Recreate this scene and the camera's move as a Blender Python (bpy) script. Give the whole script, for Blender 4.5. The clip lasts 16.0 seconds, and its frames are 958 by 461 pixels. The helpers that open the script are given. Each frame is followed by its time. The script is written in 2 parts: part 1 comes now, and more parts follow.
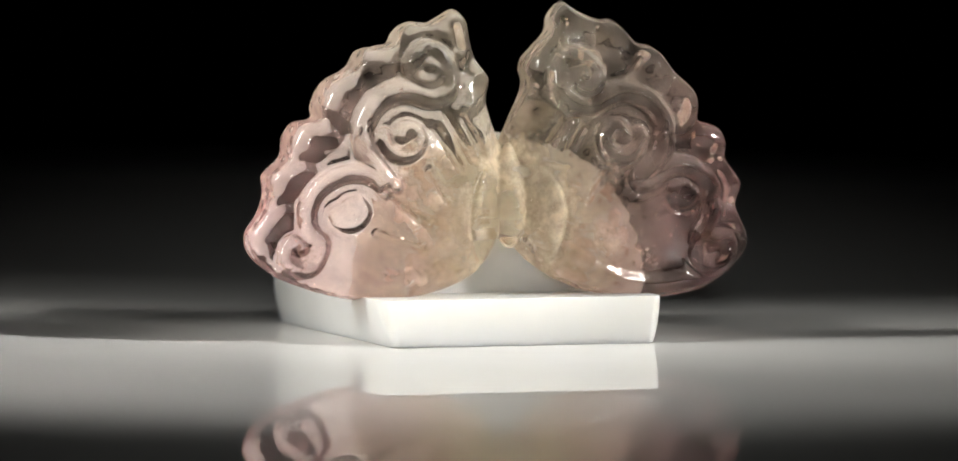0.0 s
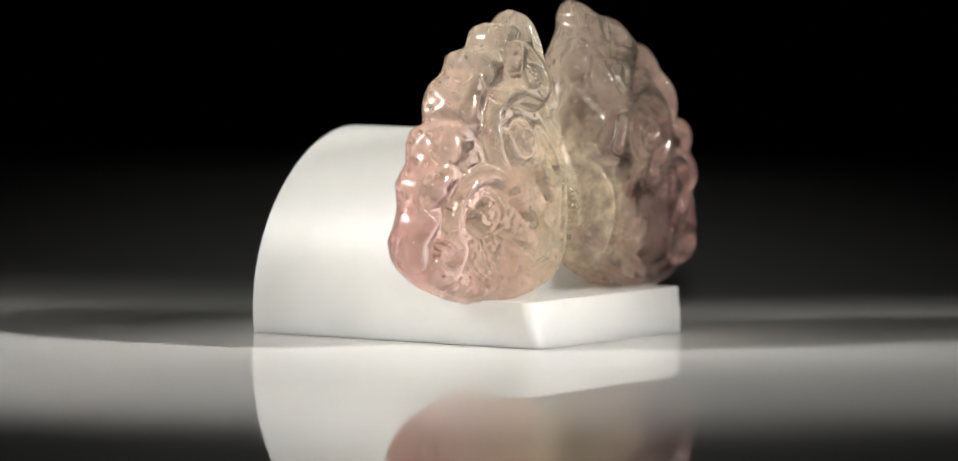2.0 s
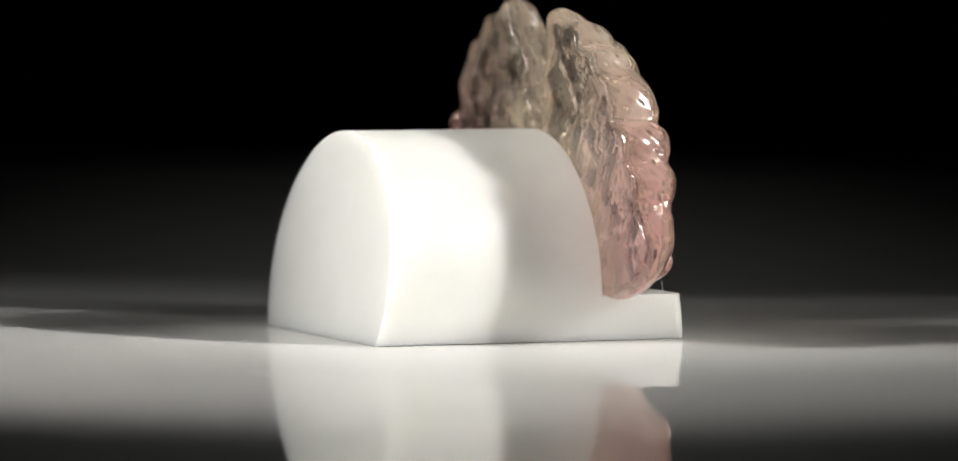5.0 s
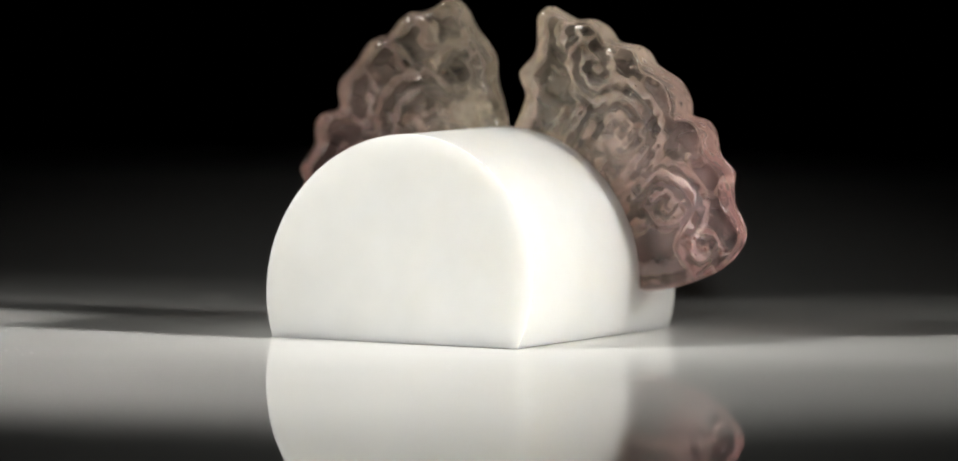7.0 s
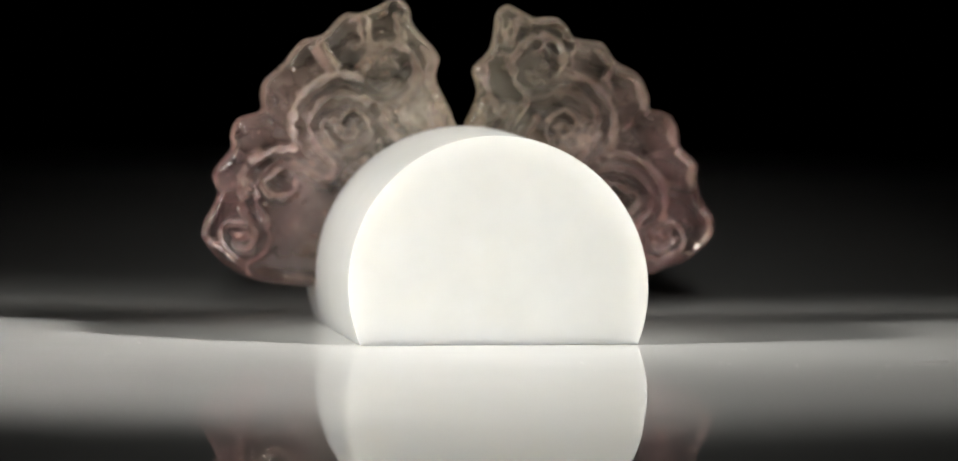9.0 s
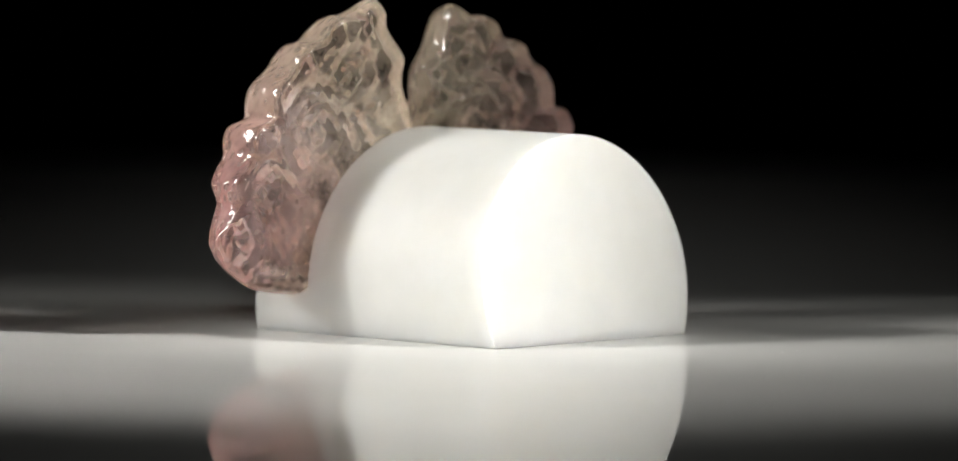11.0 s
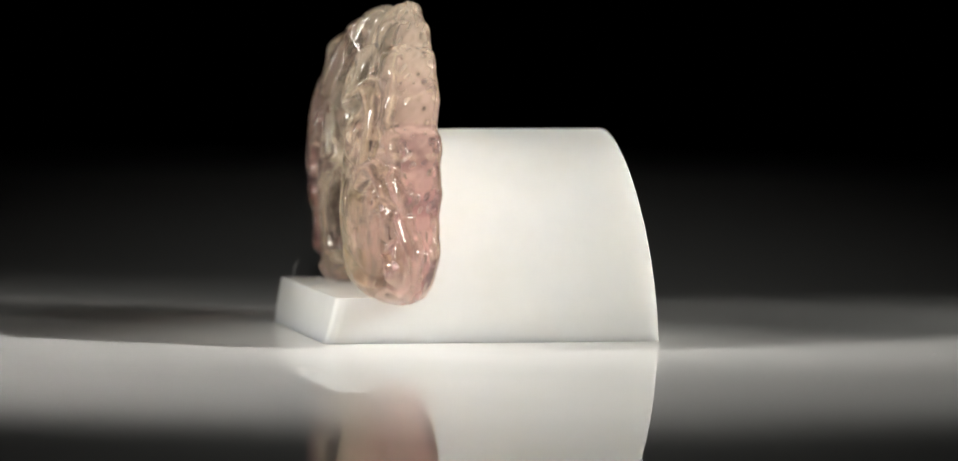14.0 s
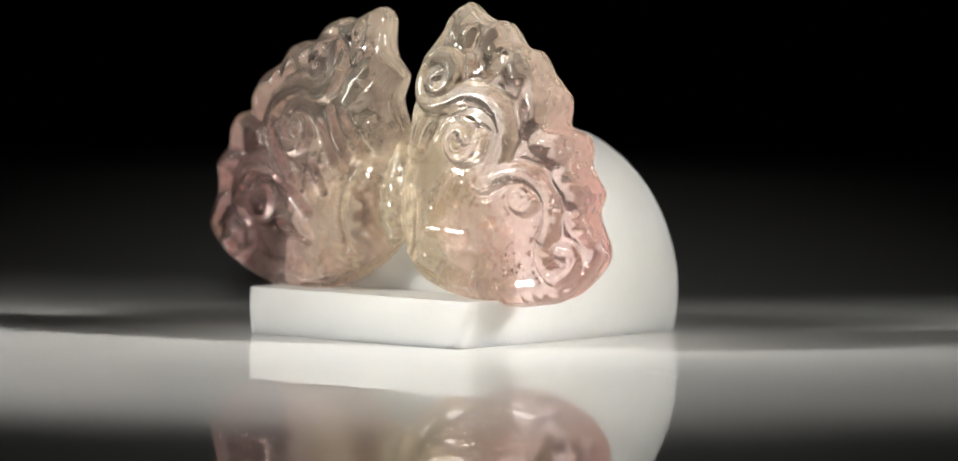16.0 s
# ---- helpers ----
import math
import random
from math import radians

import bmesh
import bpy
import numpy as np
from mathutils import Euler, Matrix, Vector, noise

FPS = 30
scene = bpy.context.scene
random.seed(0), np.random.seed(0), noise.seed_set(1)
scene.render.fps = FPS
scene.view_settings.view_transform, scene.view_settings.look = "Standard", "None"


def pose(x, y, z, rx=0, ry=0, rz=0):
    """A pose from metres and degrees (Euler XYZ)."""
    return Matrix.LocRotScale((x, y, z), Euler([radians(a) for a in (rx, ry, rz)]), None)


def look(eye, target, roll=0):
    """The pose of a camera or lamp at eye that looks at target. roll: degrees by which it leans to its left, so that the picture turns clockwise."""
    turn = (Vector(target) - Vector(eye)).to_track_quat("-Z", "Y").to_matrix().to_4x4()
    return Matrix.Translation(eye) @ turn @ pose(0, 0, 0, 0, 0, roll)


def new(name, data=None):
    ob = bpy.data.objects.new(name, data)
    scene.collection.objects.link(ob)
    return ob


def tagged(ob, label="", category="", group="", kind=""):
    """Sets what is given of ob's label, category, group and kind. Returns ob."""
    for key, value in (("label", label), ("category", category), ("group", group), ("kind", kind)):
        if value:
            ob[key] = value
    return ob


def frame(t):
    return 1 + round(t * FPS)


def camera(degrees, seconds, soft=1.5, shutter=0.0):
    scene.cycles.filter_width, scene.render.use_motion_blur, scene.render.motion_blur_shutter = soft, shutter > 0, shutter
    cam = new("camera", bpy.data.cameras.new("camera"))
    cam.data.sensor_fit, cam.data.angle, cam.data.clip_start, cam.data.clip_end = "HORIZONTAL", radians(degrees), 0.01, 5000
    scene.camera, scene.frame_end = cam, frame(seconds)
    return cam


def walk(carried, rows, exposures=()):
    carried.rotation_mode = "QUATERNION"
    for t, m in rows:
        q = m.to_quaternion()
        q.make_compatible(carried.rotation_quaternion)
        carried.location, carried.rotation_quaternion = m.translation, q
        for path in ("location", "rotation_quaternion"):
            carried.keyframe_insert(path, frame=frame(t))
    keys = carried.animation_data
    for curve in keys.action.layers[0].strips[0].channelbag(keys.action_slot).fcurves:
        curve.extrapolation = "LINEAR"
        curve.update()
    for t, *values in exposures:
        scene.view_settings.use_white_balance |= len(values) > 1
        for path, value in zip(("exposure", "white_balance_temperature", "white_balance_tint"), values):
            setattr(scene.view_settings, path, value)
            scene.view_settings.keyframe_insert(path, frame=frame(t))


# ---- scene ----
MM = 0.001
TURN_START, TURN_RATE = 20.8, 18.705  # degrees at 0 s, degrees a second

# ---- camera: a long lens on a stand, it does not move ----
cam = camera(8.42, 16.0)
EYE = (0.00078, -0.525, 0.04182)
AIM = (0.00078, -0.525 + math.cos(radians(3.659)), 0.04182 - math.sin(radians(3.659)))
cam.data.dof.use_dof = True
cam.data.dof.focus_distance = 0.514
cam.data.dof.aperture_fstop = 26.0
walk(cam, [(0.0, look(EYE, AIM, 0.533)), (16.0, look(EYE, AIM, 0.533))], [(0.0, 0.1), (16.0, 0.1)])

# ---- light: two lamps at the sides of a dark studio ----
world = bpy.data.worlds.new("studio")
world.use_nodes = True
world.node_tree.nodes["Background"].inputs["Color"].default_value = (0.6, 0.62, 0.65, 1)
world.node_tree.nodes["Background"].inputs["Strength"].default_value = 0.0
scene.world = world


def spot(name, eye, target, watts, degrees, blend, radius, color):
    lamp = bpy.data.lights.new(name, "SPOT")
    lamp.energy, lamp.spot_size, lamp.spot_blend = watts, radians(degrees), blend
    lamp.shadow_soft_size, lamp.color = radius, color
    ob = new(name, lamp)
    ob.matrix_world = look(eye, target)
    return ob


def strip(name, azimuth, elevation, distance, watts, degrees, radius, aim):
    """A standing strip of five small bulbs one over the other, all aimed at the carving."""
    for k in (-2, -1, 0, 1, 2):
        el = radians(elevation + 7.0 * k)
        az = radians(azimuth)
        way = Vector((math.cos(el) * math.cos(az), math.cos(el) * math.sin(az), math.sin(el)))
        spot(name, Vector(aim) + distance * way, aim, watts / 5, degrees, 0.30, radius, (1.0, 0.975, 0.93))


def grid_box(name, azimuth, elevation, distance, watts, width, height, spread, aim):
    """A softbox behind an egg-crate grid: a nearly parallel beam, which falls on the plate past the stand."""
    lamp = bpy.data.lights.new(name, "AREA")
    lamp.shape, lamp.size, lamp.size_y, lamp.spread = "RECTANGLE", width, height, radians(spread)
    lamp.energy, lamp.color = watts, (1.0, 0.975, 0.93)
    el, az = radians(elevation), radians(azimuth)
    way = Vector((math.cos(el) * math.cos(az), math.cos(el) * math.sin(az), math.sin(el)))
    new(name, lamp).matrix_world = look(Vector(aim) + distance * way, aim)


grid_box("studio_softbox_west", 198, 27, 0.40, 0.0068, 0.082, 0.047, 6.5, (0.044, -0.025, 0.0))
grid_box("studio_softbox_east", -19, 27, 0.40, 0.0165, 0.082, 0.047, 6.5, (-0.044, -0.025, 0.0))
strip("studio_lamp_west", 198, 27, 0.18, 0.86, 17.0, 0.0125, (0, -0.008, 0.016))
strip("studio_lamp_east", -19, 27, 0.62, 9.0, 5.2, 0.036, (0, -0.008, 0.016))
spot("studio_lamp_front", (0.0, -0.66, 0.17), (0, -0.014, 0.006), 6.0, 7.8, 1.0, 0.040, (1.0, 0.985, 0.95))


# ---- materials ----
def material(name):
    m = bpy.data.materials.new(name)
    m.use_nodes = True
    nt = m.node_tree
    return m, nt, nt.nodes["Principled BSDF"], nt.nodes["Material Output"]


def node(nt, kind, **values):
    n = nt.nodes.new(kind)
    for key, value in values.items():
        n.inputs[key.replace("_", " ")].default_value = value
    return n


def noise_of(nt, scale, detail=4.0, space="Object", roughness=0.55):
    co = nt.nodes.new("ShaderNodeTexCoord")
    n = node(nt, "ShaderNodeTexNoise", Scale=scale, Detail=detail, Roughness=roughness)
    nt.links.new(co.outputs[space], n.inputs["Vector"])
    return n


def ramp(nt, source, stops):
    r = nt.nodes.new("ShaderNodeValToRGB")
    while len(r.color_ramp.elements) < len(stops):
        r.color_ramp.elements.new(0.5)
    for e, (at, color) in zip(r.color_ramp.elements, stops):
        e.position, e.color = at, (*color, 1)
    nt.links.new(source, r.inputs["Fac"])
    return r


def bump(nt, source, strength, distance, bsdf):
    b = node(nt, "ShaderNodeBump", Strength=strength, Distance=distance)
    nt.links.new(source, b.inputs["Height"])
    nt.links.new(b.outputs["Normal"], bsdf.inputs["Normal"])
    return b


def white_plastic():
    m, nt, b, out = material("white_acrylic")
    n = noise_of(nt, 220.0)
    c = ramp(nt, n.outputs["Fac"], [(0.3, (0.595, 0.602, 0.578)), (0.7, (0.635, 0.642, 0.618))])
    nt.links.new(c.outputs["Color"], b.inputs["Base Color"])
    b.inputs["Roughness"].default_value = 0.42
    b.inputs["Specular IOR Level"].default_value = 0.35
    b.inputs["Subsurface Weight"].default_value = 1.0
    b.inputs["Subsurface Radius"].default_value = (1.0, 0.95, 0.85)
    b.inputs["Subsurface Scale"].default_value = 0.005
    fine = noise_of(nt, 2600.0, 2.0)
    bump(nt, fine.outputs["Fac"], 0.08, 0.00005, b)
    return m


def gloss_plastic():
    """Polished acrylic: a bright mirror at this low view over a light grey body."""
    m, nt, b, out = material("polished_grey_acrylic")
    n = noise_of(nt, 60.0)
    c = ramp(nt, n.outputs["Fac"], [(0.3, (0.86, 0.865, 0.84)), (0.7, (0.91, 0.915, 0.89))])
    flat = node(nt, "ShaderNodeBsdfDiffuse")
    nt.links.new(c.outputs["Color"], flat.inputs["Color"])
    gloss = node(nt, "ShaderNodeBsdfGlossy", Color=(0.96, 0.96, 0.95, 1), Roughness=0.0)
    mix = node(nt, "ShaderNodeMixShader", Fac=0.50)
    nt.links.new(flat.outputs[0], mix.inputs[1])
    nt.links.new(gloss.outputs[0], mix.inputs[2])
    nt.links.new(mix.outputs[0], out.inputs["Surface"])
    wave = noise_of(nt, 14.0, 1.0)
    bump(nt, wave.outputs["Fac"], 0.0004, 0.002, gloss)
    return m


def black_cloth(name, value):
    m, nt, b, out = material(name)
    n = noise_of(nt, 900.0)
    c = ramp(nt, n.outputs["Fac"], [(0.3, (value * 0.7,) * 3), (0.7, (value * 1.3,) * 3)])
    nt.links.new(c.outputs["Color"], b.inputs["Base Color"])
    b.inputs["Roughness"].default_value = 0.95
    b.inputs["Specular IOR Level"].default_value = 0.1
    return m


def carved_stone():
    """Clear quartz-like stone: pale at the upper tips, straw in the middle, pink towards the lower rims, faint clouds inside."""
    m, nt, b, out = material("bicolour_gem")
    co = nt.nodes.new("ShaderNodeTexCoord")
    sep = nt.nodes.new("ShaderNodeSeparateXYZ")
    nt.links.new(co.outputs["Object"], sep.inputs[0])
    # how far out from the middle line, and how high
    away = nt.nodes.new("ShaderNodeMath")
    away.operation = "ABSOLUTE"
    nt.links.new(sep.outputs["X"], away.inputs[0])
    out_fac = nt.nodes.new("ShaderNodeMapRange")
    out_fac.inputs["From Min"].default_value, out_fac.inputs["From Max"].default_value = 0.003, 0.017
    nt.links.new(away.outputs[0], out_fac.inputs["Value"])
    high = nt.nodes.new("ShaderNodeMapRange")
    high.inputs["From Min"].default_value, high.inputs["From Max"].default_value = 0.011, 0.023
    high.inputs["To Max"].default_value = 0.62
    nt.links.new(sep.outputs["Z"], high.inputs["Value"])
    n = noise_of(nt, 260.0, 4.0)
    mixed = nt.nodes.new("ShaderNodeMath")
    mixed.operation = "MULTIPLY_ADD"
    mixed.inputs[1].default_value, mixed.inputs[2].default_value = 0.5, -0.25
    nt.links.new(n.outputs["Fac"], mixed.inputs[0])
    added = nt.nodes.new("ShaderNodeMath")
    added.operation = "ADD"
    nt.links.new(out_fac.outputs[0], added.inputs[0])
    nt.links.new(mixed.outputs[0], added.inputs[1])
    side = ramp(nt, added.outputs[0], [(0.0, (0.985, 0.86, 0.64)), (0.4, (0.995, 0.75, 0.635)), (1.0, (1.0, 0.56, 0.55))])
    pale = nt.nodes.new("ShaderNodeMix")
    pale.data_type = "RGBA"
    pale.inputs["B"].default_value = (0.99, 0.875, 0.71, 1)
    nt.links.new(high.outputs[0], pale.inputs["Factor"])
    nt.links.new(side.outputs["Color"], pale.inputs["A"])
    # two small rusty inclusions
    rust = None
    for x, y, z, size in ((0.0165, -0.0105, 0.0081, 0.0012), (-0.0085, -0.0090, 0.0046, 0.0008), (0.0176, -0.0088, 0.0078, 0.0005)):
        far = nt.nodes.new("ShaderNodeVectorMath")
        far.operation = "DISTANCE"
        far.inputs[1].default_value = (x, y, z)
        nt.links.new(co.outputs["Object"], far.inputs[0])
        spot_at = nt.nodes.new("ShaderNodeMapRange")
        spot_at.inputs["From Min"].default_value, spot_at.inputs["From Max"].default_value = 0.0, size * 1.5
        spot_at.inputs["To Min"].default_value, spot_at.inputs["To Max"].default_value = 1.0, 0.0
        nt.links.new(far.outputs["Value"], spot_at.inputs["Value"])
        if rust is not None:
            both = nt.nodes.new("ShaderNodeMath")
            both.operation = "MAXIMUM"
            nt.links.new(rust, both.inputs[0])
            nt.links.new(spot_at.outputs[0], both.inputs[1])
            rust = both.outputs[0]
        else:
            rust = spot_at.outputs[0]
    crumb = noise_of(nt, 2600.0, 3.0)
    grit = nt.nodes.new("ShaderNodeMath")
    grit.operation = "MULTIPLY"
    nt.links.new(crumb.outputs["Fac"], grit.inputs[0])
    nt.links.new(rust, grit.inputs[1])
    stain = ramp(nt, grit.outputs[0], [(0.12, (0, 0, 0)), (0.38, (0.8, 0.8, 0.8))])
    tint = nt.nodes.new("ShaderNodeMix")
    tint.data_type = "RGBA"
    tint.inputs["B"].default_value = (0.45, 0.19, 0.05, 1)
    nt.links.new(stain.outputs["Color"], tint.inputs["Factor"])
    nt.links.new(pale.outputs["Result"], tint.inputs["A"])
    # scattered dark needles and specks
    speck = noise_of(nt, 1500.0, 1.0)
    speck_at = ramp(nt, speck.outputs["Fac"], [(0.81, (0, 0, 0)), (0.85, (0.7, 0.7, 0.7))])
    dark = nt.nodes.new("ShaderNodeMix")
    dark.data_type = "RGBA"
    dark.inputs["B"].default_value = (0.16, 0.10, 0.06, 1)
    nt.links.new(speck_at.outputs["Color"], dark.inputs["Factor"])
    nt.links.new(tint.outputs["Result"], dark.inputs["A"])
    pale = dark
    glass = nt.nodes.new("ShaderNodeMix")
    glass.data_type = "RGBA"
    glass.inputs["Factor"].default_value = 0.54
    glass.inputs["B"].default_value = (1.0, 0.98, 0.95, 1)
    nt.links.new(pale.outputs["Result"], glass.inputs["A"])
    nt.links.new(glass.outputs["Result"], b.inputs["Base Color"])
    b.inputs["Transmission Weight"].default_value = 1.0
    b.inputs["Roughness"].default_value = 0.02
    b.inputs["IOR"].default_value = 1.56
    # clouds and veils of fine inclusions
    cloud = noise_of(nt, 280.0, 6.0, roughness=0.65)
    veil = ramp(nt, cloud.outputs["Fac"], [(0.40, (0.03,) * 3), (0.68, (0.55,) * 3)])
    # thickest low round the body, clearer outwards and towards the tips
    heart = nt.nodes.new("ShaderNodeMapping")
    heart.inputs["Location"].default_value = (0.0, 0.0, -0.0095)
    nt.links.new(co.outputs["Object"], heart.inputs["Vector"])
    flat_way = nt.nodes.new("ShaderNodeVectorMath")
    flat_way.operation = "MULTIPLY"
    flat_way.inputs[1].default_value = (0.85, 0.0, 1.0)
    nt.links.new(heart.outputs[0], flat_way.inputs[0])
    reach = nt.nodes.new("ShaderNodeVectorMath")
    reach.operation = "LENGTH"
    nt.links.new(flat_way.outputs[0], reach.inputs[0])
    core = nt.nodes.new("ShaderNodeMapRange")
    core.interpolation_type = "SMOOTHSTEP"
    core.inputs["From Min"].default_value, core.inputs["From Max"].default_value = 0.0045, 0.0135
    core.inputs["To Min"].default_value, core.inputs["To Max"].default_value = 1.35, 0.5
    nt.links.new(reach.outputs["Value"], core.inputs["Value"])
    share = nt.nodes.new("ShaderNodeMath")
    share.operation = "MULTIPLY"
    nt.links.new(veil.outputs["Color"], share.inputs[0])
    nt.links.new(core.outputs[0], share.inputs[1])
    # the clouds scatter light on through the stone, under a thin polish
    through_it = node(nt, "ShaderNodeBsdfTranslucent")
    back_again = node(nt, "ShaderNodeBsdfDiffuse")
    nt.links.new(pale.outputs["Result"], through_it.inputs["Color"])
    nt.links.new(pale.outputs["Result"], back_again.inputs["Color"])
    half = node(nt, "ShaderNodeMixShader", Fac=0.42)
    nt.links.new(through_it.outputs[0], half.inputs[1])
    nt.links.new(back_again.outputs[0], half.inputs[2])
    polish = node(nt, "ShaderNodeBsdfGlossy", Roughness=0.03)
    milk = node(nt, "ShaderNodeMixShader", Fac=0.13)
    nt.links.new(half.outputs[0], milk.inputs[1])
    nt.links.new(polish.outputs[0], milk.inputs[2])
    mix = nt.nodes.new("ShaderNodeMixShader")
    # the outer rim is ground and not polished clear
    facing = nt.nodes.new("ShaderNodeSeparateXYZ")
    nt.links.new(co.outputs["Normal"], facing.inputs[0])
    # the flat back is only half polished
    dull = nt.nodes.new("ShaderNodeMapRange")
    dull.inputs["From Min"].default_value, dull.inputs["From Max"].default_value = 0.6, 0.95
    dull.inputs["To Min"].default_value, dull.inputs["To Max"].default_value = 0.02, 0.05
    nt.links.new(facing.outputs["Y"], dull.inputs["Value"])
    nt.links.new(dull.outputs[0], b.inputs["Roughness"])
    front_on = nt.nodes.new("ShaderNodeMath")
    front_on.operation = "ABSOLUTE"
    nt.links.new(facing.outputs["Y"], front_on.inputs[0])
    # steep carved slopes get this milk too: side-lit glow put into the material
    ground_glow = nt.nodes.new("ShaderNodeMapRange")
    ground_glow.inputs["From Min"].default_value, ground_glow.inputs["From Max"].default_value = 0.05, 0.65
    ground_glow.inputs["To Min"].default_value, ground_glow.inputs["To Max"].default_value = 0.42, 0.0
    nt.links.new(front_on.outputs[0], ground_glow.inputs["Value"])
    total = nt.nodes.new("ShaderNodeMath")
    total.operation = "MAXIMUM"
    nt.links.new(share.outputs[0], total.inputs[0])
    nt.links.new(ground_glow.outputs[0], total.inputs[1])
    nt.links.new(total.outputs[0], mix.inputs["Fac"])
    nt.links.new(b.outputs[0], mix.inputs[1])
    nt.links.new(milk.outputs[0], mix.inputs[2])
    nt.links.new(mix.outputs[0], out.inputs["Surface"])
    # hand polish: shallow dimples a millimetre across, with finer marks
    fine = noise_of(nt, 700.0, 3.0)
    relief_node = bump(nt, fine.outputs["Fac"], 0.34, 0.00012, b)
    for part_node in (polish, through_it, back_again):
        nt.links.new(relief_node.outputs["Normal"], part_node.inputs["Normal"])
    return m


WHITE = white_plastic()
GLOSS = gloss_plastic()
BLACK = black_cloth("black_velvet", 0.004)
WALL = black_cloth("black_paint", 0.02)
GEM = carved_stone()


def lint():
    m, nt, b, out = material("pale_lint")
    n = noise_of(nt, 5000.0)
    c = ramp(nt, n.outputs["Fac"], [(0.3, (0.6, 0.6, 0.58)), (0.7, (0.8, 0.8, 0.78))])
    nt.links.new(c.outputs["Color"], b.inputs["Base Color"])
    b.inputs["Roughness"].default_value = 0.8
    return m


LINT = lint()


def fracture():
    """Air-filled cracks: bright and glossy where they catch the light, else hardly there."""
    m, nt, b, out = material("fracture_in_stone")
    n = noise_of(nt, 3000.0, 2.0)
    c = ramp(nt, n.outputs["Fac"], [(0.35, (0.55, 0.36, 0.24)), (0.6, (0.95, 0.88, 0.82))])
    gloss = node(nt, "ShaderNodeBsdfGlossy", Roughness=0.22)
    nt.links.new(c.outputs["Color"], gloss.inputs["Color"])
    clear = node(nt, "ShaderNodeBsdfTransparent")
    mix = node(nt, "ShaderNodeMixShader", Fac=0.85)
    nt.links.new(clear.outputs[0], mix.inputs[1])
    nt.links.new(gloss.outputs[0], mix.inputs[2])
    nt.links.new(mix.outputs[0], out.inputs["Surface"])
    return m


FRACTURE = fracture()


def dark_needle():
    m, nt, b, out = material("dark_mineral_needle")
    n = noise_of(nt, 4000.0)
    c = ramp(nt, n.outputs["Fac"], [(0.3, (0.02, 0.015, 0.01)), (0.7, (0.09, 0.06, 0.035))])
    nt.links.new(c.outputs["Color"], b.inputs["Base Color"])
    b.inputs["Roughness"].default_value = 0.5
    return m


NEEDLE = dark_needle()


def linked(name, bm, mat, smooth=True):
    me = bpy.data.meshes.new(name)
    bmesh.ops.recalc_face_normals(bm, faces=bm.faces)
    bm.to_mesh(me)
    bm.free()
    me.materials.append(mat)
    for p in me.polygons:
        p.use_smooth = smooth
    return new(name, me)


def block(bm, lo, hi):
    """An axis-aligned box between two corners."""
    size = [h - l for l, h in zip(lo, hi)]
    mid = [(h + l) / 2 for l, h in zip(lo, hi)]
    bmesh.ops.create_cube(bm, size=1.0, matrix=Matrix.Translation(mid) @ Matrix.Diagonal((*size, 1)))


def rings(bm, loops, close_ends=True):
    """Bridges equal loops of points into a skin."""
    made = [[bm.verts.new(p) for p in loop] for loop in loops]
    n = len(made[0])
    for a, b in zip(made, made[1:]):
        for i in range(n):
            j = (i + 1) % n
            bm.faces.new((a[i], a[j], b[j], b[i]))
    if close_ends:
        bm.faces.new(made[0])
        bm.faces.new(made[-1])


# ---- the dark studio round it ----
TABLE_Z = -0.014


def studio():
    bm = bmesh.new()
    block(bm, (-0.9, -0.8, TABLE_Z - 0.03), (0.9, 1.0, TABLE_Z))
    tagged(linked("table", bm, BLACK, False), "table covered with matt black cloth", "table", kind="structure")
    for name, lo, hi in (("wall_north", (-0.9, 1.0, -0.044), (0.9, 1.04, 0.75)), ("wall_south", (-0.9, -0.84, -0.044), (0.9, -0.8, 0.75)),
                         ("wall_east", (0.9, -0.84, -0.044), (0.94, 1.04, 0.75)), ("wall_west", (-0.94, -0.84, -0.044), (-0.9, 1.04, 0.75))):
        bm = bmesh.new()
        block(bm, lo, hi)
        tagged(linked(name, bm, WALL, False), "matt black studio wall behind the table", "wall", kind="structure")
    bm = bmesh.new()
    block(bm, (-0.94, -0.84, 0.75), (0.94, 1.04, 0.79))
    tagged(linked("ceiling", bm, WALL, False), "matt black studio ceiling", "ceiling", kind="structure")


def turntable():
    """A round glossy plate; its rim is turned with a small round."""
    bm = bmesh.new()
    n, r = 256, 0.26
    loops = []
    for rr, z in ((0.0005, 0), (r * 0.5, 0), (r - 0.0012, 0), (r - 0.0004, -0.0004), (r, -0.0012), (r, TABLE_Z + 0.001), (r - 0.001, TABLE_Z)):
        loops.append([(rr * math.cos(2 * math.pi * i / n), rr * math.sin(2 * math.pi * i / n), z) for i in range(n)])
    rings(bm, loops)
    ob = linked("turntable", bm, GLOSS, False)
    return tagged(ob, "round glossy grey plastic turntable plate, turning slowly", "turntable")


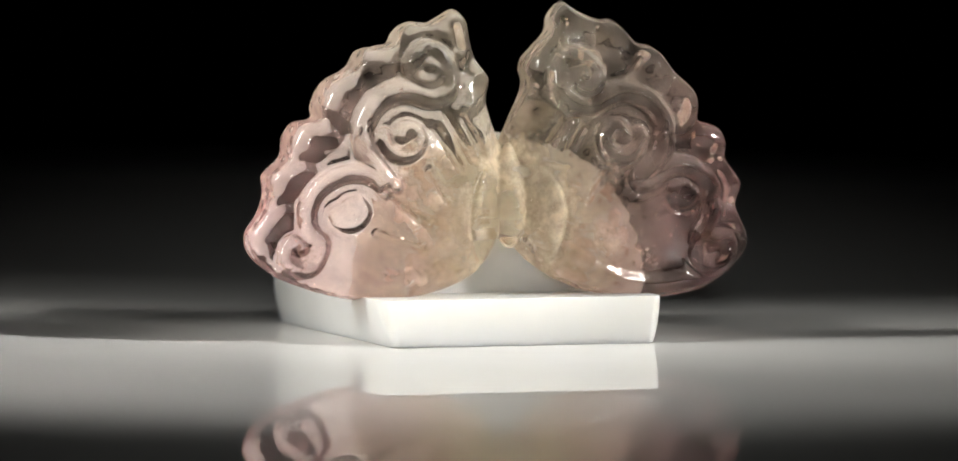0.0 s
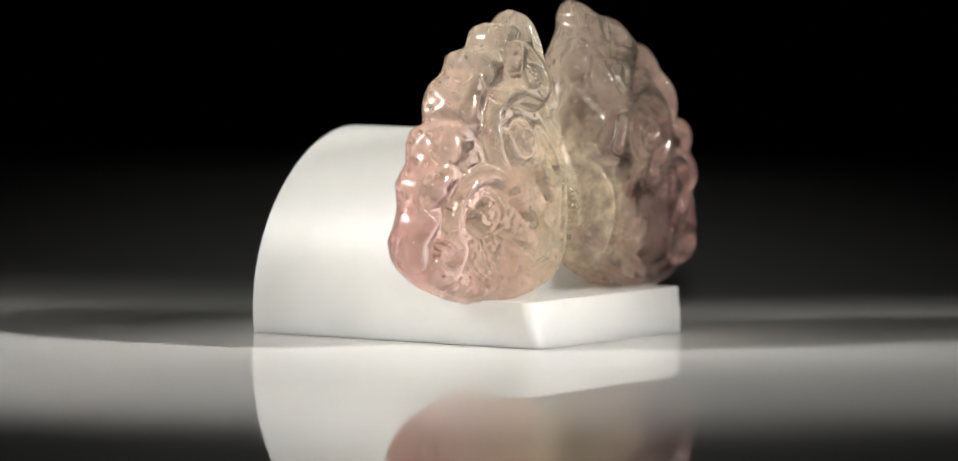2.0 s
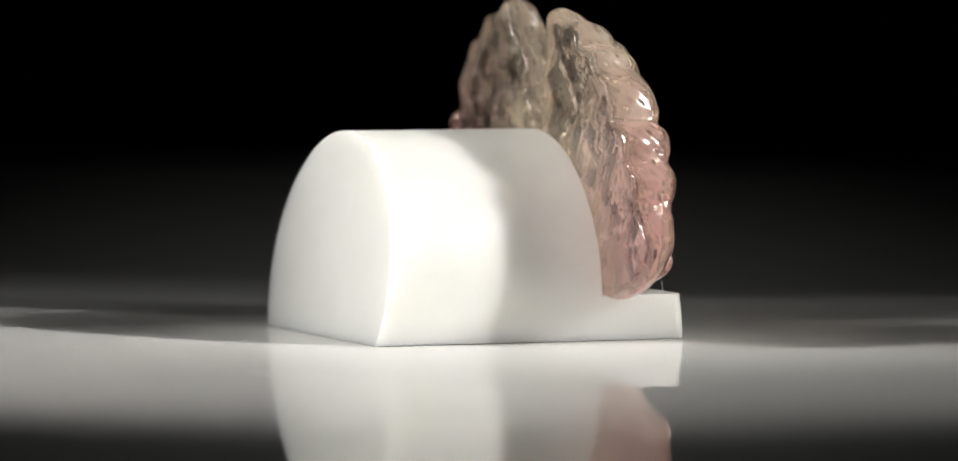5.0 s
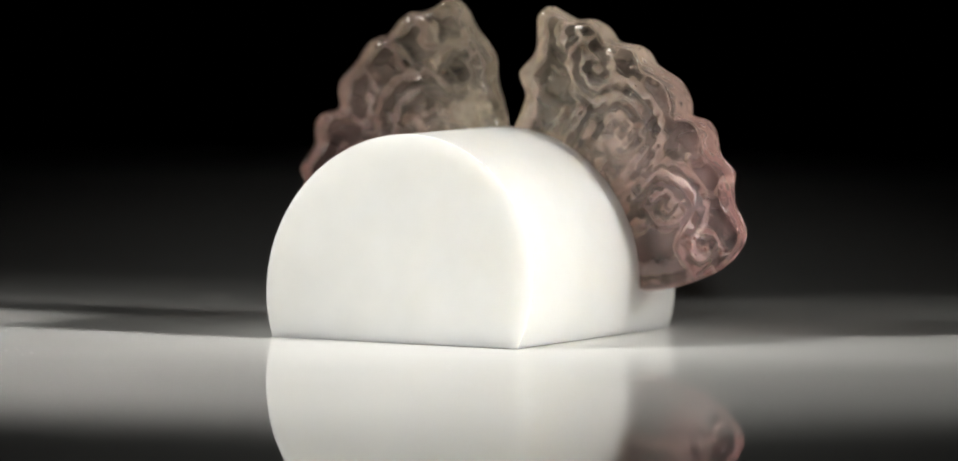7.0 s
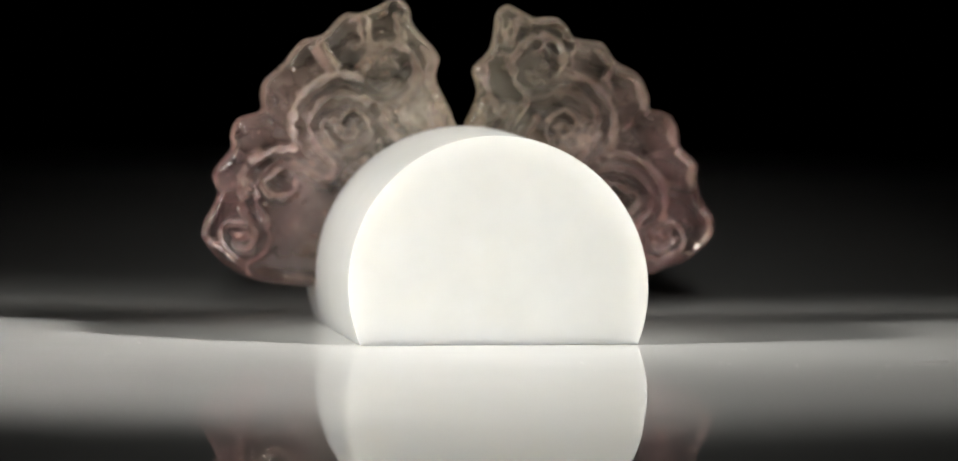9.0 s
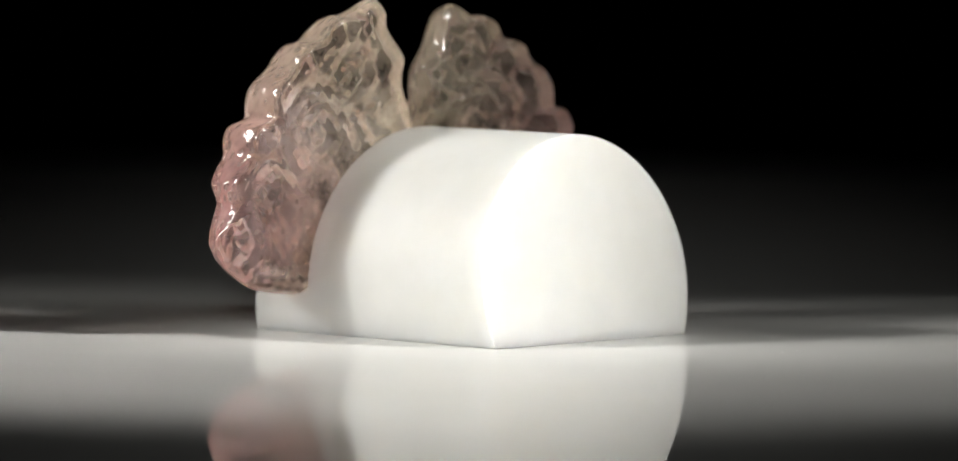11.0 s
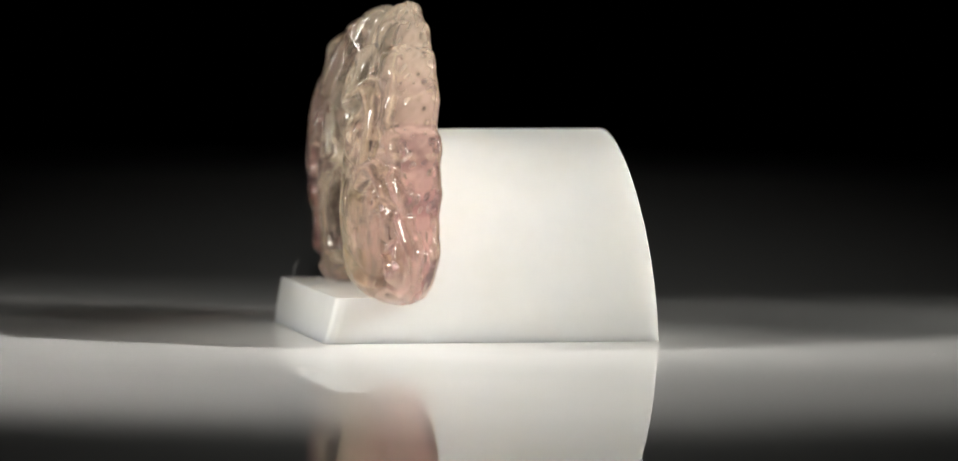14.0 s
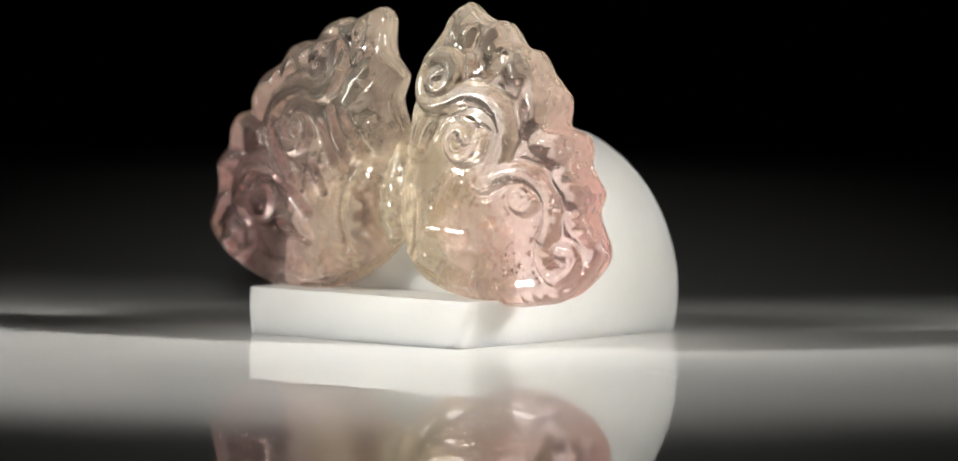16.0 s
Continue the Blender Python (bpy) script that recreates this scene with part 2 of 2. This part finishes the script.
def stand():
    """A block with a round back and a flat foot, its front cut away down to a low ledge; the rear face leans in."""
    bm = bmesh.new()
    r, cz, low = 12.0, 4.6, 3.7
    start = math.asin(cz / r)
    n = 96
    full = []
    for i in range(n + 1):
        a = -start + (math.pi + 2 * start) * i / n
        full.append((r * math.cos(a), cz + 0.988 * r * math.sin(a) if a > 0 else cz + r * math.sin(a)))
    full = [(x, max(z, 0.0)) for x, z in full]
    ledge = [(x, min(z, low)) for x, z in full]
    cx = -0.4
    loops = []
    for k in range(7):
        a = radians(15 * k)
        inset, y = 0.9 * (1 - math.sin(a)), -13.85 + 0.9 * (1 - math.cos(a))
        loops.append([((x * (1 - inset / 12.0) + cx) * MM, (y - 0.1 + 0.2 * z) * MM, z * MM) for x, z in ledge])
    loops += [[((x + cx) * MM, (-5.75 + 0.07 * (z - 14) - 0.03 * x) * MM, z * MM) for x, z in ledge],
             [((x + cx) * MM, (-5.75 + 0.07 * (z - 14) - 0.03 * x) * MM, z * MM) for x, z in full],
             [((x + cx) * MM, (13.15 - 2.2 * z / 16.45) * MM, z * MM) for x, z in full]]
    rings(bm, loops)
    bmesh.ops.remove_doubles(bm, verts=bm.verts, dist=1e-6)
    bmesh.ops.dissolve_degenerate(bm, edges=bm.edges, dist=1e-6)
    ob = linked("display_stand", bm, WHITE)
    bev = ob.modifiers.new("rounded_edges", "BEVEL")
    bev.width, bev.segments, bev.limit_method, bev.angle_limit = 0.0006, 4, "ANGLE", radians(35)
    ob.modifiers.new("shading", "WEIGHTED_NORMAL")
    return tagged(ob, "white acrylic display stand with arched body and low front ledge", "display stand")


# ---- the carved butterfly ----
# the rims of the two wings: swells and hollows from the lower edge up along the outer side, over the tip and down to the middle
RIM_WEST = [(13.1, 3.5), (16.4, 4.3), (19.1, 5.4), (21.0, 7.0), (21.4, 8.6), (20.3, 10.4), (19.9, 11.9), (19.9, 13.3), (18.5, 14.7), (18.2, 16.3),
            (17.4, 17.4), (15.9, 17.8), (15.8, 18.9), (14.9, 20.6), (12.9, 21.8), (12.0, 23.1), (10.6, 23.4), (9.4, 23.7), (8.8, 24.7), (7.8, 25.3),
            (6.4, 25.2), (5.4, 25.6), (4.0, 26.3), (3.1, 25.6), (3.0, 24.2), (2.7, 22.6), (1.7, 21.6), (1.2, 20.8), (1.7, 19.0), (0.6, 16.5)]
RIM_EAST = [(12.0, 3.2), (16.0, 3.7), (18.7, 4.9), (20.6, 6.9), (20.6, 8.4), (19.5, 10.5), (19.8, 11.9), (19.7, 12.7), (18.4, 14.4), (18.4, 15.7),
            (17.8, 16.9), (16.0, 17.5), (16.0, 18.8), (15.7, 20.0), (14.1, 21.5), (13.4, 22.5), (12.6, 23.3), (11.1, 23.7), (10.0, 24.9), (9.2, 25.5),
            (8.2, 25.5), (6.6, 26.1), (5.2, 26.9), (4.1, 25.9), (3.8, 24.6), (2.1, 22.8), (1.6, 21.8), (1.8, 20.2), (0.5, 17.3)]
# both close alike over the body and along the ledge
INNER = [(-0.4, 14.5), (-0.4, 11.5), (0.3, 8.5), (2.4, 6.0), (5.5, 4.3), (9.5, 3.4)]
CENTRE = (9.0, 13.2)


def rim_points(knots):
    """A smooth closed outline through a wing's knots."""
    k = knots + INNER
    curve = flowing(k[-3:] + k + k[:3], 10)
    p = np.array(curve[30:30 + 10 * len(k)])
    c = np.array(CENTRE)
    far = np.linalg.norm(p - c, axis=1, keepdims=True)
    return c + (p - c) * (far - 0.12) / far


def spiral(cx, cz, r0, r1, a0, turns, n=60):
    """Points of a spiral from radius r0 to r1; turns > 0 goes anticlockwise."""
    return [(cx + (r0 + (r1 - r0) * k / n) * math.cos(radians(a0) + 2 * math.pi * turns * k / n),
             cz + (r0 + (r1 - r0) * k / n) * math.sin(radians(a0) + 2 * math.pi * turns * k / n)) for k in range(n + 1)]


def flowing(knots, n=16):
    """A smooth curve through knots."""
    k = [knots[0]] + list(knots) + [knots[-1]]
    out = []
    for a, b, c, d in zip(k, k[1:], k[2:], k[3:]):
        for i in range(n):
            s = i / n
            out.append(tuple(0.5 * (2 * b[q] + (c[q] - a[q]) * s + (2 * a[q] - 5 * b[q] + 4 * c[q] - d[q]) * s * s
                                    + (3 * b[q] - a[q] - 3 * c[q] + d[q]) * s ** 3) for q in (0, 1)))
    out.append(tuple(knots[-1]))
    return out


# raised scroll bands: curve, half width, height
SCROLLS_WEST = [
    (spiral(7.3, 21.7, 0.35, 1.7, 82, 1.3) + flowing([(5.6, 21.2), (5.9, 20.1), (7.1, 19.5), (9.3, 20.0), (11.4, 19.3), (12.6, 17.5), (12.6, 15.4), (11.5, 13.7), (10.5, 12.5)]), 0.78, 0.85),
    (spiral(9.4, 16.4, 0.4, 1.75, 20, 0.95), 0.62, 0.7),
    (spiral(13.6, 10.6, 0.1, 1.1, 0, 0.95), 0.75, 0.75),
    (flowing([(10.8, 12.2), (12.3, 13.4), (14.3, 13.5), (16.2, 12.4), (17.1, 10.6), (16.8, 8.9), (15.9, 7.9), (16.3, 6.5), (17.4, 5.9), (18.5, 6.7), (18.2, 7.9), (17.4, 7.7)]), 0.66, 0.75),
]
SCROLLS_EAST = [
    (spiral(5.6, 21.0, 0.35, 1.8, 82, 1.3) + flowing([(3.8, 20.6), (4.3, 19.4), (6.0, 18.9), (8.8, 19.9), (11.1, 19.3), (12.5, 17.6), (12.5, 15.6), (11.6, 14.0), (10.5, 12.9)]), 0.82, 0.85),
    (spiral(8.5, 16.3, 0.4, 1.8, 20, 0.95), 0.65, 0.7),
    (spiral(14.2, 11.9, 0.1, 0.9, 0, 0.95), 0.65, 0.6),
    (flowing([(10.8, 12.8), (13.2, 13.9), (15.6, 13.4), (16.9, 11.7), (16.7, 9.5), (15.9, 7.9), (16.0, 6.5), (17.2, 5.8), (18.5, 6.5), (18.4, 7.8), (17.5, 7.8)]), 0.72, 0.8),
]
# narrow gouges: from, to, depth
FAN = [((9.6, 9.2), (5.3, 9.5), 0.07), ((9.8, 7.4), (5.2, 8.4), 0.07), ((9.2, 5.8), (4.9, 7.4), 0.07), ((7.4, 4.9), (4.3, 6.3), 0.07)]
GOUGES_WEST = [((4.5, 17.9), (2.5, 14.8), 0.55), ((5.9, 18.2), (3.7, 14.5), 0.5), ((6.8, 17.0), (4.9, 14.0), 0.5), ((7.4, 13.7), (5.9, 11.5), 0.45),
               ((11.0, 12.2), (7.8, 9.7), 0.6), ((11.5, 8.8), (8.0, 7.5), 0.5), ((4.6, 25.0), (4.4, 23.4), 0.5)] + FAN[2:]
GOUGES_EAST = [((4.2, 17.6), (3.0, 15.7), 0.5), ((5.6, 17.2), (4.4, 15.2), 0.45), ((4.8, 25.4), (4.4, 23.7), 0.5), ((7.7, 24.8), (7.4, 23.3), 0.5),
               ((11.3, 22.8), (10.0, 21.2), 0.55), ((7.2, 13.4), (5.8, 11.4), 0.3)] + FAN
# hollows of the rim, where a flute runs inwards
FLUTES_WEST = [(20.2, 10.9), (18.5, 14.7), (15.9, 17.8), (12.9, 21.8), (9.4, 23.7), (6.4, 25.2), (2.9, 23.4), (1.6, 19.3)]
FLUTES_EAST = [(19.5, 10.8), (18.4, 14.4), (16.0, 17.5), (14.1, 21.5), (11.1, 23.7), (8.0, 25.5), (3.2, 23.8), (1.8, 20.0)]


def near(curve, x, z):
    """The distance from each place to a curve."""
    c = np.array(curve)
    best = np.full(x.shape, 1e9)
    for (ax, az), (bx, bz) in zip(c, c[1:]):
        dx, dz = bx - ax, bz - az
        l2 = dx * dx + dz * dz + 1e-12
        s = np.clip(((x - ax) * dx + (z - az) * dz) / l2, 0, 1)
        best = np.minimum(best, np.hypot(x - ax - s * dx, z - az - s * dz))
    return best


def relief(x, z, scrolls, gouges, flutes):
    up, down = np.zeros(x.shape), np.zeros(x.shape)
    for curve, w, height in scrolls:
        d = near(curve, x, z)
        up = np.maximum(up, height * np.clip(1 - (d / (1.12 * w)) ** 2, 0, 1) ** 0.8)
        down = np.maximum(down, 0.2 * height * np.exp(-((d - 1.4 * w) / (0.35 * w)) ** 2))
    h = up - down * (up < 0.05)
    # the plump belly lobe beside the middle line
    belly = ((x - 1.2) / 2.7) ** 2 + ((z - 10.0) / 4.3) ** 2
    h += 0.45 * np.sqrt(np.clip(1 - belly, 0, 1)) - 0.25 * np.exp(-((np.sqrt(belly) - 1.06) / 0.06) ** 2)
    for a, b, depth in gouges:
        d = near([a, b], x, z)
        h -= 1.9 * depth * np.exp(-(d / 0.34) ** 2)
    for kx, kz in flutes:
        dx, dz = CENTRE[0] - kx, CENTRE[1] - kz
        l = math.hypot(dx, dz)
        d = near([(kx - dx / l, kz - dz / l), (kx + 2.2 * dx / l, kz + 2.2 * dz / l)], x, z)
        h -= 0.5 * np.exp(-(d / 0.55) ** 2)
    return h


# the piece leans back on its stand and is turned a little; both wings sweep back outwards
LEAN_Y, LEAN_UP, LEAN_OUT, SWEEP = -5.97, 0.07, -0.03, 0.0125


def wing(bm, sign, knots, scrolls, gouges, flutes):
    """One wing as a closed thick shell: flat behind, domed and carved in front."""
    rim = rim_points(knots)
    ang = np.arctan2(rim[:, 1] - CENTRE[1], rim[:, 0] - CENTRE[0])
    rad = np.hypot(rim[:, 1] - CENTRE[1], rim[:, 0] - CENTRE[0])
    order = np.argsort(ang)
    n, m = 480, 110
    phi = np.linspace(-math.pi, math.pi, n, endpoint=False)
    big = np.interp(phi, np.r_[ang[order][-1] - 2 * math.pi, ang[order], ang[order][0] + 2 * math.pi], np.r_[rad[order][-1], rad[order], rad[order][0]])
    s = np.linspace(0.004, 1, m)
    r = 1 - (1 - s) ** 1.15
    x = CENTRE[0] + np.outer(r, big * np.cos(phi))
    z = CENTRE[1] + np.outer(r, big * np.sin(phi))
    edge = near(np.vstack([rim, rim[:1]])[::2], x, z)
    thick = 5.95 * (1 - np.where(z > 14.5, 0.52, 0.36) * np.abs((z - 14.5) / 12.0) ** 2.4) * (1 - 0.33 * (x / 20) ** 2)
    thick = thick * (1 - 0.64 * np.exp(-(np.clip(x + 0.4, 0, 99) / 3.0) ** 2))
    thick = thick * (1 - 0.24 * np.clip((x - 9) / 9, 0, 1) * np.clip((13.5 - z) / 7, 0, 1))
    rho = 1.1
    fall = rho * (1 - np.sqrt(np.clip(1 - np.clip(1 - edge / rho, 0, 1) ** 2, 0, 1)))
    carve = relief(x, z, scrolls, gouges, flutes) * np.clip(edge / 0.9, 0.15, 1)
    # the field inside the rim lies a little deeper, less so towards the body
    field = np.clip((edge - 1.0) / 1.3, 0, 1)
    field = field * field * (3 - 2 * field) * np.clip((x - 2.0) / 5.0, 0, 1)
    front = -(thick - fall + carve - 0.45 * field)
    rb = 0.6
    uneven = sum(np.sin(x * a + z * b + c) for a, b, c in ((2.1, 1.3, 0.4), (-1.2, 2.9, 1.9), (3.7, -2.2, 0.9), (5.1, 4.3, 2.2), (-6.2, 5.0, 0.3)))
    back = 0.014 * uneven - 0.03 - rb * (1 - np.sqrt(np.clip(1 - np.clip(1 - edge / rb, 0, 1) ** 2, 0, 1)))
    back = np.maximum(back, front + 0.8)
    grid = {}
    for side, y in (("front", front), ("back", back)):
        grid[side] = [[bm.verts.new((sign * x[i, j] * MM, (y[i, j] + LEAN_Y + LEAN_UP * (z[i, j] - 14) + LEAN_OUT * sign * x[i, j] + SWEEP * x[i, j]) * MM, z[i, j] * MM)) for j in range(n)] for i in range(m)]
        g = grid[side]
        for i in range(m - 1):
            for j in range(n):
                k = (j + 1) % n
                q = (g[i][j], g[i][k], g[i + 1][k], g[i + 1][j])
                bm.faces.new(q)
        bm.faces.new(g[0])
    # the rim wall, a little full and hand-shaped
    walls = [grid["front"][-1]]
    for q in range(1, 8):
        t = q / 8
        ring = []
        for j in range(n):
            a, b = grid["front"][-1][j].co, grid["back"][-1][j].co
            full = 0.16 * math.sin(math.pi * t) + 0.04 * math.sin(9 * t + 23 * phi[j]) * math.sin(math.pi * t) + 0.025 * math.sin(51 * phi[j] - 13 * t)
            ring.append(bm.verts.new(a.lerp(b, t) + Vector((sign * math.cos(phi[j]), 0, math.sin(phi[j]))) * full * MM))
        walls.append(ring)
    walls.append(grid["back"][-1])
    for f, b in zip(walls, walls[1:]):
        for j in range(n):
            k = (j + 1) % n
            bm.faces.new((f[j], f[k], b[k], b[j]))


def body(bm):
    """The plump body between the wings: belly, breast and head, ringed."""
    loops = []
    n = 40
    for i in range(61):
        s = i / 60
        zz = 7.4 + 8.4 * s
        r = (0.15 + 1.35 * math.sin(math.pi * s ** 0.85) ** 0.7 * (1 - 0.25 * s)) * (1 + 0.05 * math.cos(2 * math.pi * zz / 1.3))
        loops.append([(r * math.cos(2 * math.pi * k / n) * MM, (-8.6 + LEAN_UP * (zz - 14) + 1.0 * r * math.sin(2 * math.pi * k / n)) * MM, zz * MM) for k in range(n)])
    rings(bm, loops)


# clouds of small fractures: middle, spread, depth from the back, how many, largest size
FRACTURES = [((7.0, 21.8), (1.5, 0.8), (0.8, 2.2), 34, 0.32), ((11.5, 6.6), (1.3, 1.4), (0.7, 2.0), 46, 0.20), ((-17.0, 7.2), (1.5, 1.2), (0.7, 1.5), 36, 0.22),
             ((-8.0, 5.6), (2.4, 0.6), (0.8, 1.6), 18, 0.16), ((5.5, 17.5), (1.4, 0.8), (1.0, 3.0), 22, 0.22), ((17.0, 11.0), (1.0, 2.0), (0.6, 1.6), 26, 0.20),
             ((-10.0, 20.0), (2.5, 1.2), (0.6, 2.0), 22, 0.18), ((15.0, 16.0), (1.2, 1.2), (0.6, 1.6), 18, 0.18), ((-4.0, 21.5), (0.8, 1.2), (0.6, 1.6), 12, 0.18)]


def inclusions():
    """Lens-shaped flakes of broken stone inside the wings."""
    rng = random.Random(11)
    bm = bmesh.new()
    for (cx, cz), (sx, sz), (near_back, deep), count, largest in FRACTURES:
        for _ in range(count):
            x, z = cx + rng.gauss(0, 0.6) * sx, cz + rng.gauss(0, 0.6) * sz
            mid = Vector((x, LEAN_Y + LEAN_UP * (z - 14) + LEAN_OUT * x + SWEEP * abs(x) - rng.uniform(near_back, deep), z))
            way = Vector((rng.gauss(0, 1), rng.gauss(0, 1.2), rng.gauss(0, 0.7))).normalized()
            u = way.orthogonal().normalized()
            v = way.cross(u)
            size, n = 1.5 * largest * rng.uniform(0.25, 1.0), rng.randint(5, 8)
            rim = [bm.verts.new((mid + size * rng.uniform(0.4, 1.1) * (math.cos(6.2832 * k / n) * u + 0.7 * math.sin(6.2832 * k / n) * v)) * MM) for k in range(n)]
            caps = [bm.verts.new((mid + 0.10 * size * side * way) * MM) for side in (1, -1)]
            for k in range(n):
                bm.faces.new((rim[k], rim[(k + 1) % n], caps[0]))
                bm.faces.new((rim[(k + 1) % n], rim[k], caps[1]))
    return tagged(linked("inclusion", bm, FRACTURE, False), "glittering small fractures inside the clear stone", kind="stuff")


def needle(ends, radius):
    """One dark splinter, a little crooked and pointed."""
    bm = bmesh.new()
    a, b = Vector(ends[0]) * MM, Vector(ends[1]) * MM
    pts = [a.lerp(b, k / 6) + Vector((0, 0, 0.06 * MM * math.sin(2.3 * k))) for k in range(7)]
    strand(bm, pts, radius * MM)
    return tagged(linked("needle", bm, NEEDLE), "dark brown mineral needle inside the stone")


# dark splinters just under the carved face
NEEDLES = [(((14.95, -10.0, 8.75), (16.3, -10.1, 8.3)), 0.06), (((15.4, -10.0, 8.7), (15.9, -10.1, 8.2)), 0.04), (((-10.85, -9.7, 5.6), (-10.5, -9.7, 5.4)), 0.06),
           (((-9.85, -9.7, 5.75), (-9.6, -9.7, 5.75)), 0.04)]


def butterfly():
    bm = bmesh.new()
    wing(bm, -1, RIM_WEST, SCROLLS_WEST, GOUGES_WEST, FLUTES_WEST)
    wing(bm, 1, RIM_EAST, SCROLLS_EAST, GOUGES_EAST, FLUTES_EAST)
    body(bm)
    ob = linked("butterfly_carving", bm, GEM)
    re = ob.modifiers.new("one_piece", "REMESH")
    re.mode, re.voxel_size, re.use_smooth_shade = "VOXEL", 0.00012, True
    sm = ob.modifiers.new("polish", "SMOOTH")
    sm.factor, sm.iterations = 0.5, 1
    inclusions().parent = ob
    for ends, radius in NEEDLES:
        needle(ends, radius).parent = ob
    return tagged(ob, "translucent pink and straw carved gemstone butterfly resting on the stand", "carving")


# ---- dust and lint on the plate ----
# larger specks, from the plate's middle
SPECKS = [(-32.4, -4.0), (-22.4, -14.1), (-35.1, -35.6), (-6.7, 29.2), (-19.0, 18.4), (-36.8, -32.7), (-15.2, 31.0), (-20.0, 33.7), (-27.3, 33.7),
          (-24.3, 43.6), (28.0, 9.8), (35.4, 34.7), (20.8, 28.7), (31.1, 19.4), (25.7, 31.4), (29.5, 32.5), (39.4, 30.1), (41.3, 32.7), (20.7, 36.3),
          (47.4, 28.1), (45.0, 17.2), (21.5, 34.5), (17.9, 38.3), (23.9, -7.3), (-3.9, 29.7), (-4.4, 35.6), (55.2, -16.0), (38.2, -42.5), (22.2, -16.0)]


def flake(bm, x, y, z, size, rng):
    """A crumb with an uneven outline, lying flat."""
    n = rng.randint(5, 7)
    a0 = rng.random() * 6.28
    rim = [(x + size * (0.6 + 0.6 * rng.random()) * math.cos(a0 + 6.283 * k / n), y + size * (0.6 + 0.6 * rng.random()) * math.sin(a0 + 6.283 * k / n)) for k in range(n)]
    low = [bm.verts.new((px, py, z)) for px, py in rim]
    top = bm.verts.new((x, y, z + size * 0.9))
    bm.faces.new(low)
    for k in range(n):
        bm.faces.new((low[k], low[(k + 1) % n], top))


def strand(bm, pts, r):
    """A thin round thread through points."""
    loops = []
    for i, p in enumerate(pts):
        d = (Vector(pts[min(i + 1, len(pts) - 1)]) - Vector(pts[max(i - 1, 0)])).normalized()
        u = d.cross(Vector((0.31, 0.22, 0.93))).normalized()
        v = d.cross(u)
        loops.append([Vector(p) + r * (math.cos(k * 1.2566) * u + math.sin(k * 1.2566) * v) for k in range(5)])
    rings(bm, loops)


def dust():
    rng = random.Random(7)
    bm = bmesh.new()
    for x, y in SPECKS:
        for _ in range(rng.randint(1, 3)):
            flake(bm, (x + rng.gauss(0, 0.35)) * MM, (y + rng.gauss(0, 0.35)) * MM, 0.00001, rng.uniform(0.03, 0.08) * MM, rng)
    for _ in range(150):
        r, a = 75 * math.sqrt(rng.random()) + 16, rng.random() * 6.283
        flake(bm, r * math.cos(a) * MM, r * math.sin(a) * MM, 0.00001, rng.uniform(0.012, 0.035) * MM, rng)
    # two curled threads lying on the plate
    for cx, cy, turn, size in ((-30.8, 31.0, 0.4, 1.1), (36.0, -20.0, 2.0, 1.4)):
        pts = []
        for k in range(15):
            a = turn + 3.6 * k / 14
            pts.append(((cx + size * math.cos(a) * (1 + 0.05 * k)) * MM, (cy + 0.7 * size * math.sin(a)) * MM, (0.03 + 0.10 * math.sin(3.14 * k / 14)) * MM))
        strand(bm, pts, 0.000018)
    return tagged(linked("dust", bm, LINT, False), "white dust specks and threads scattered on the plate", "dust", kind="stuff")


def ledge_thread():
    bm = bmesh.new()
    pts = [((-10.3 + 1.1 * k / 12 + 0.25 * math.sin(k * 0.9)) * MM, (-12.7 + 0.6 * k / 12) * MM, (3.71 + 1.5 * math.sin(1.9 * k / 12) ** 2) * MM) for k in range(13)]
    strand(bm, pts, 0.000014)
    return tagged(linked("lint_thread", bm, LINT), "fine curled grey thread of lint on the white ledge", "lint")


studio()
specks = dust()
thread = ledge_thread()
plate = turntable()
block_stand = stand()
gem = butterfly()


def motions():
    """The plate turns at an even rate and carries what stands on it."""
    rows = [(k * 0.25, pose(0, 0, 0, 0, 0, TURN_START + TURN_RATE * k * 0.25)) for k in range(65)]
    for thing in (plate, block_stand, gem, specks, thread):
        walk(thing, rows)


motions()
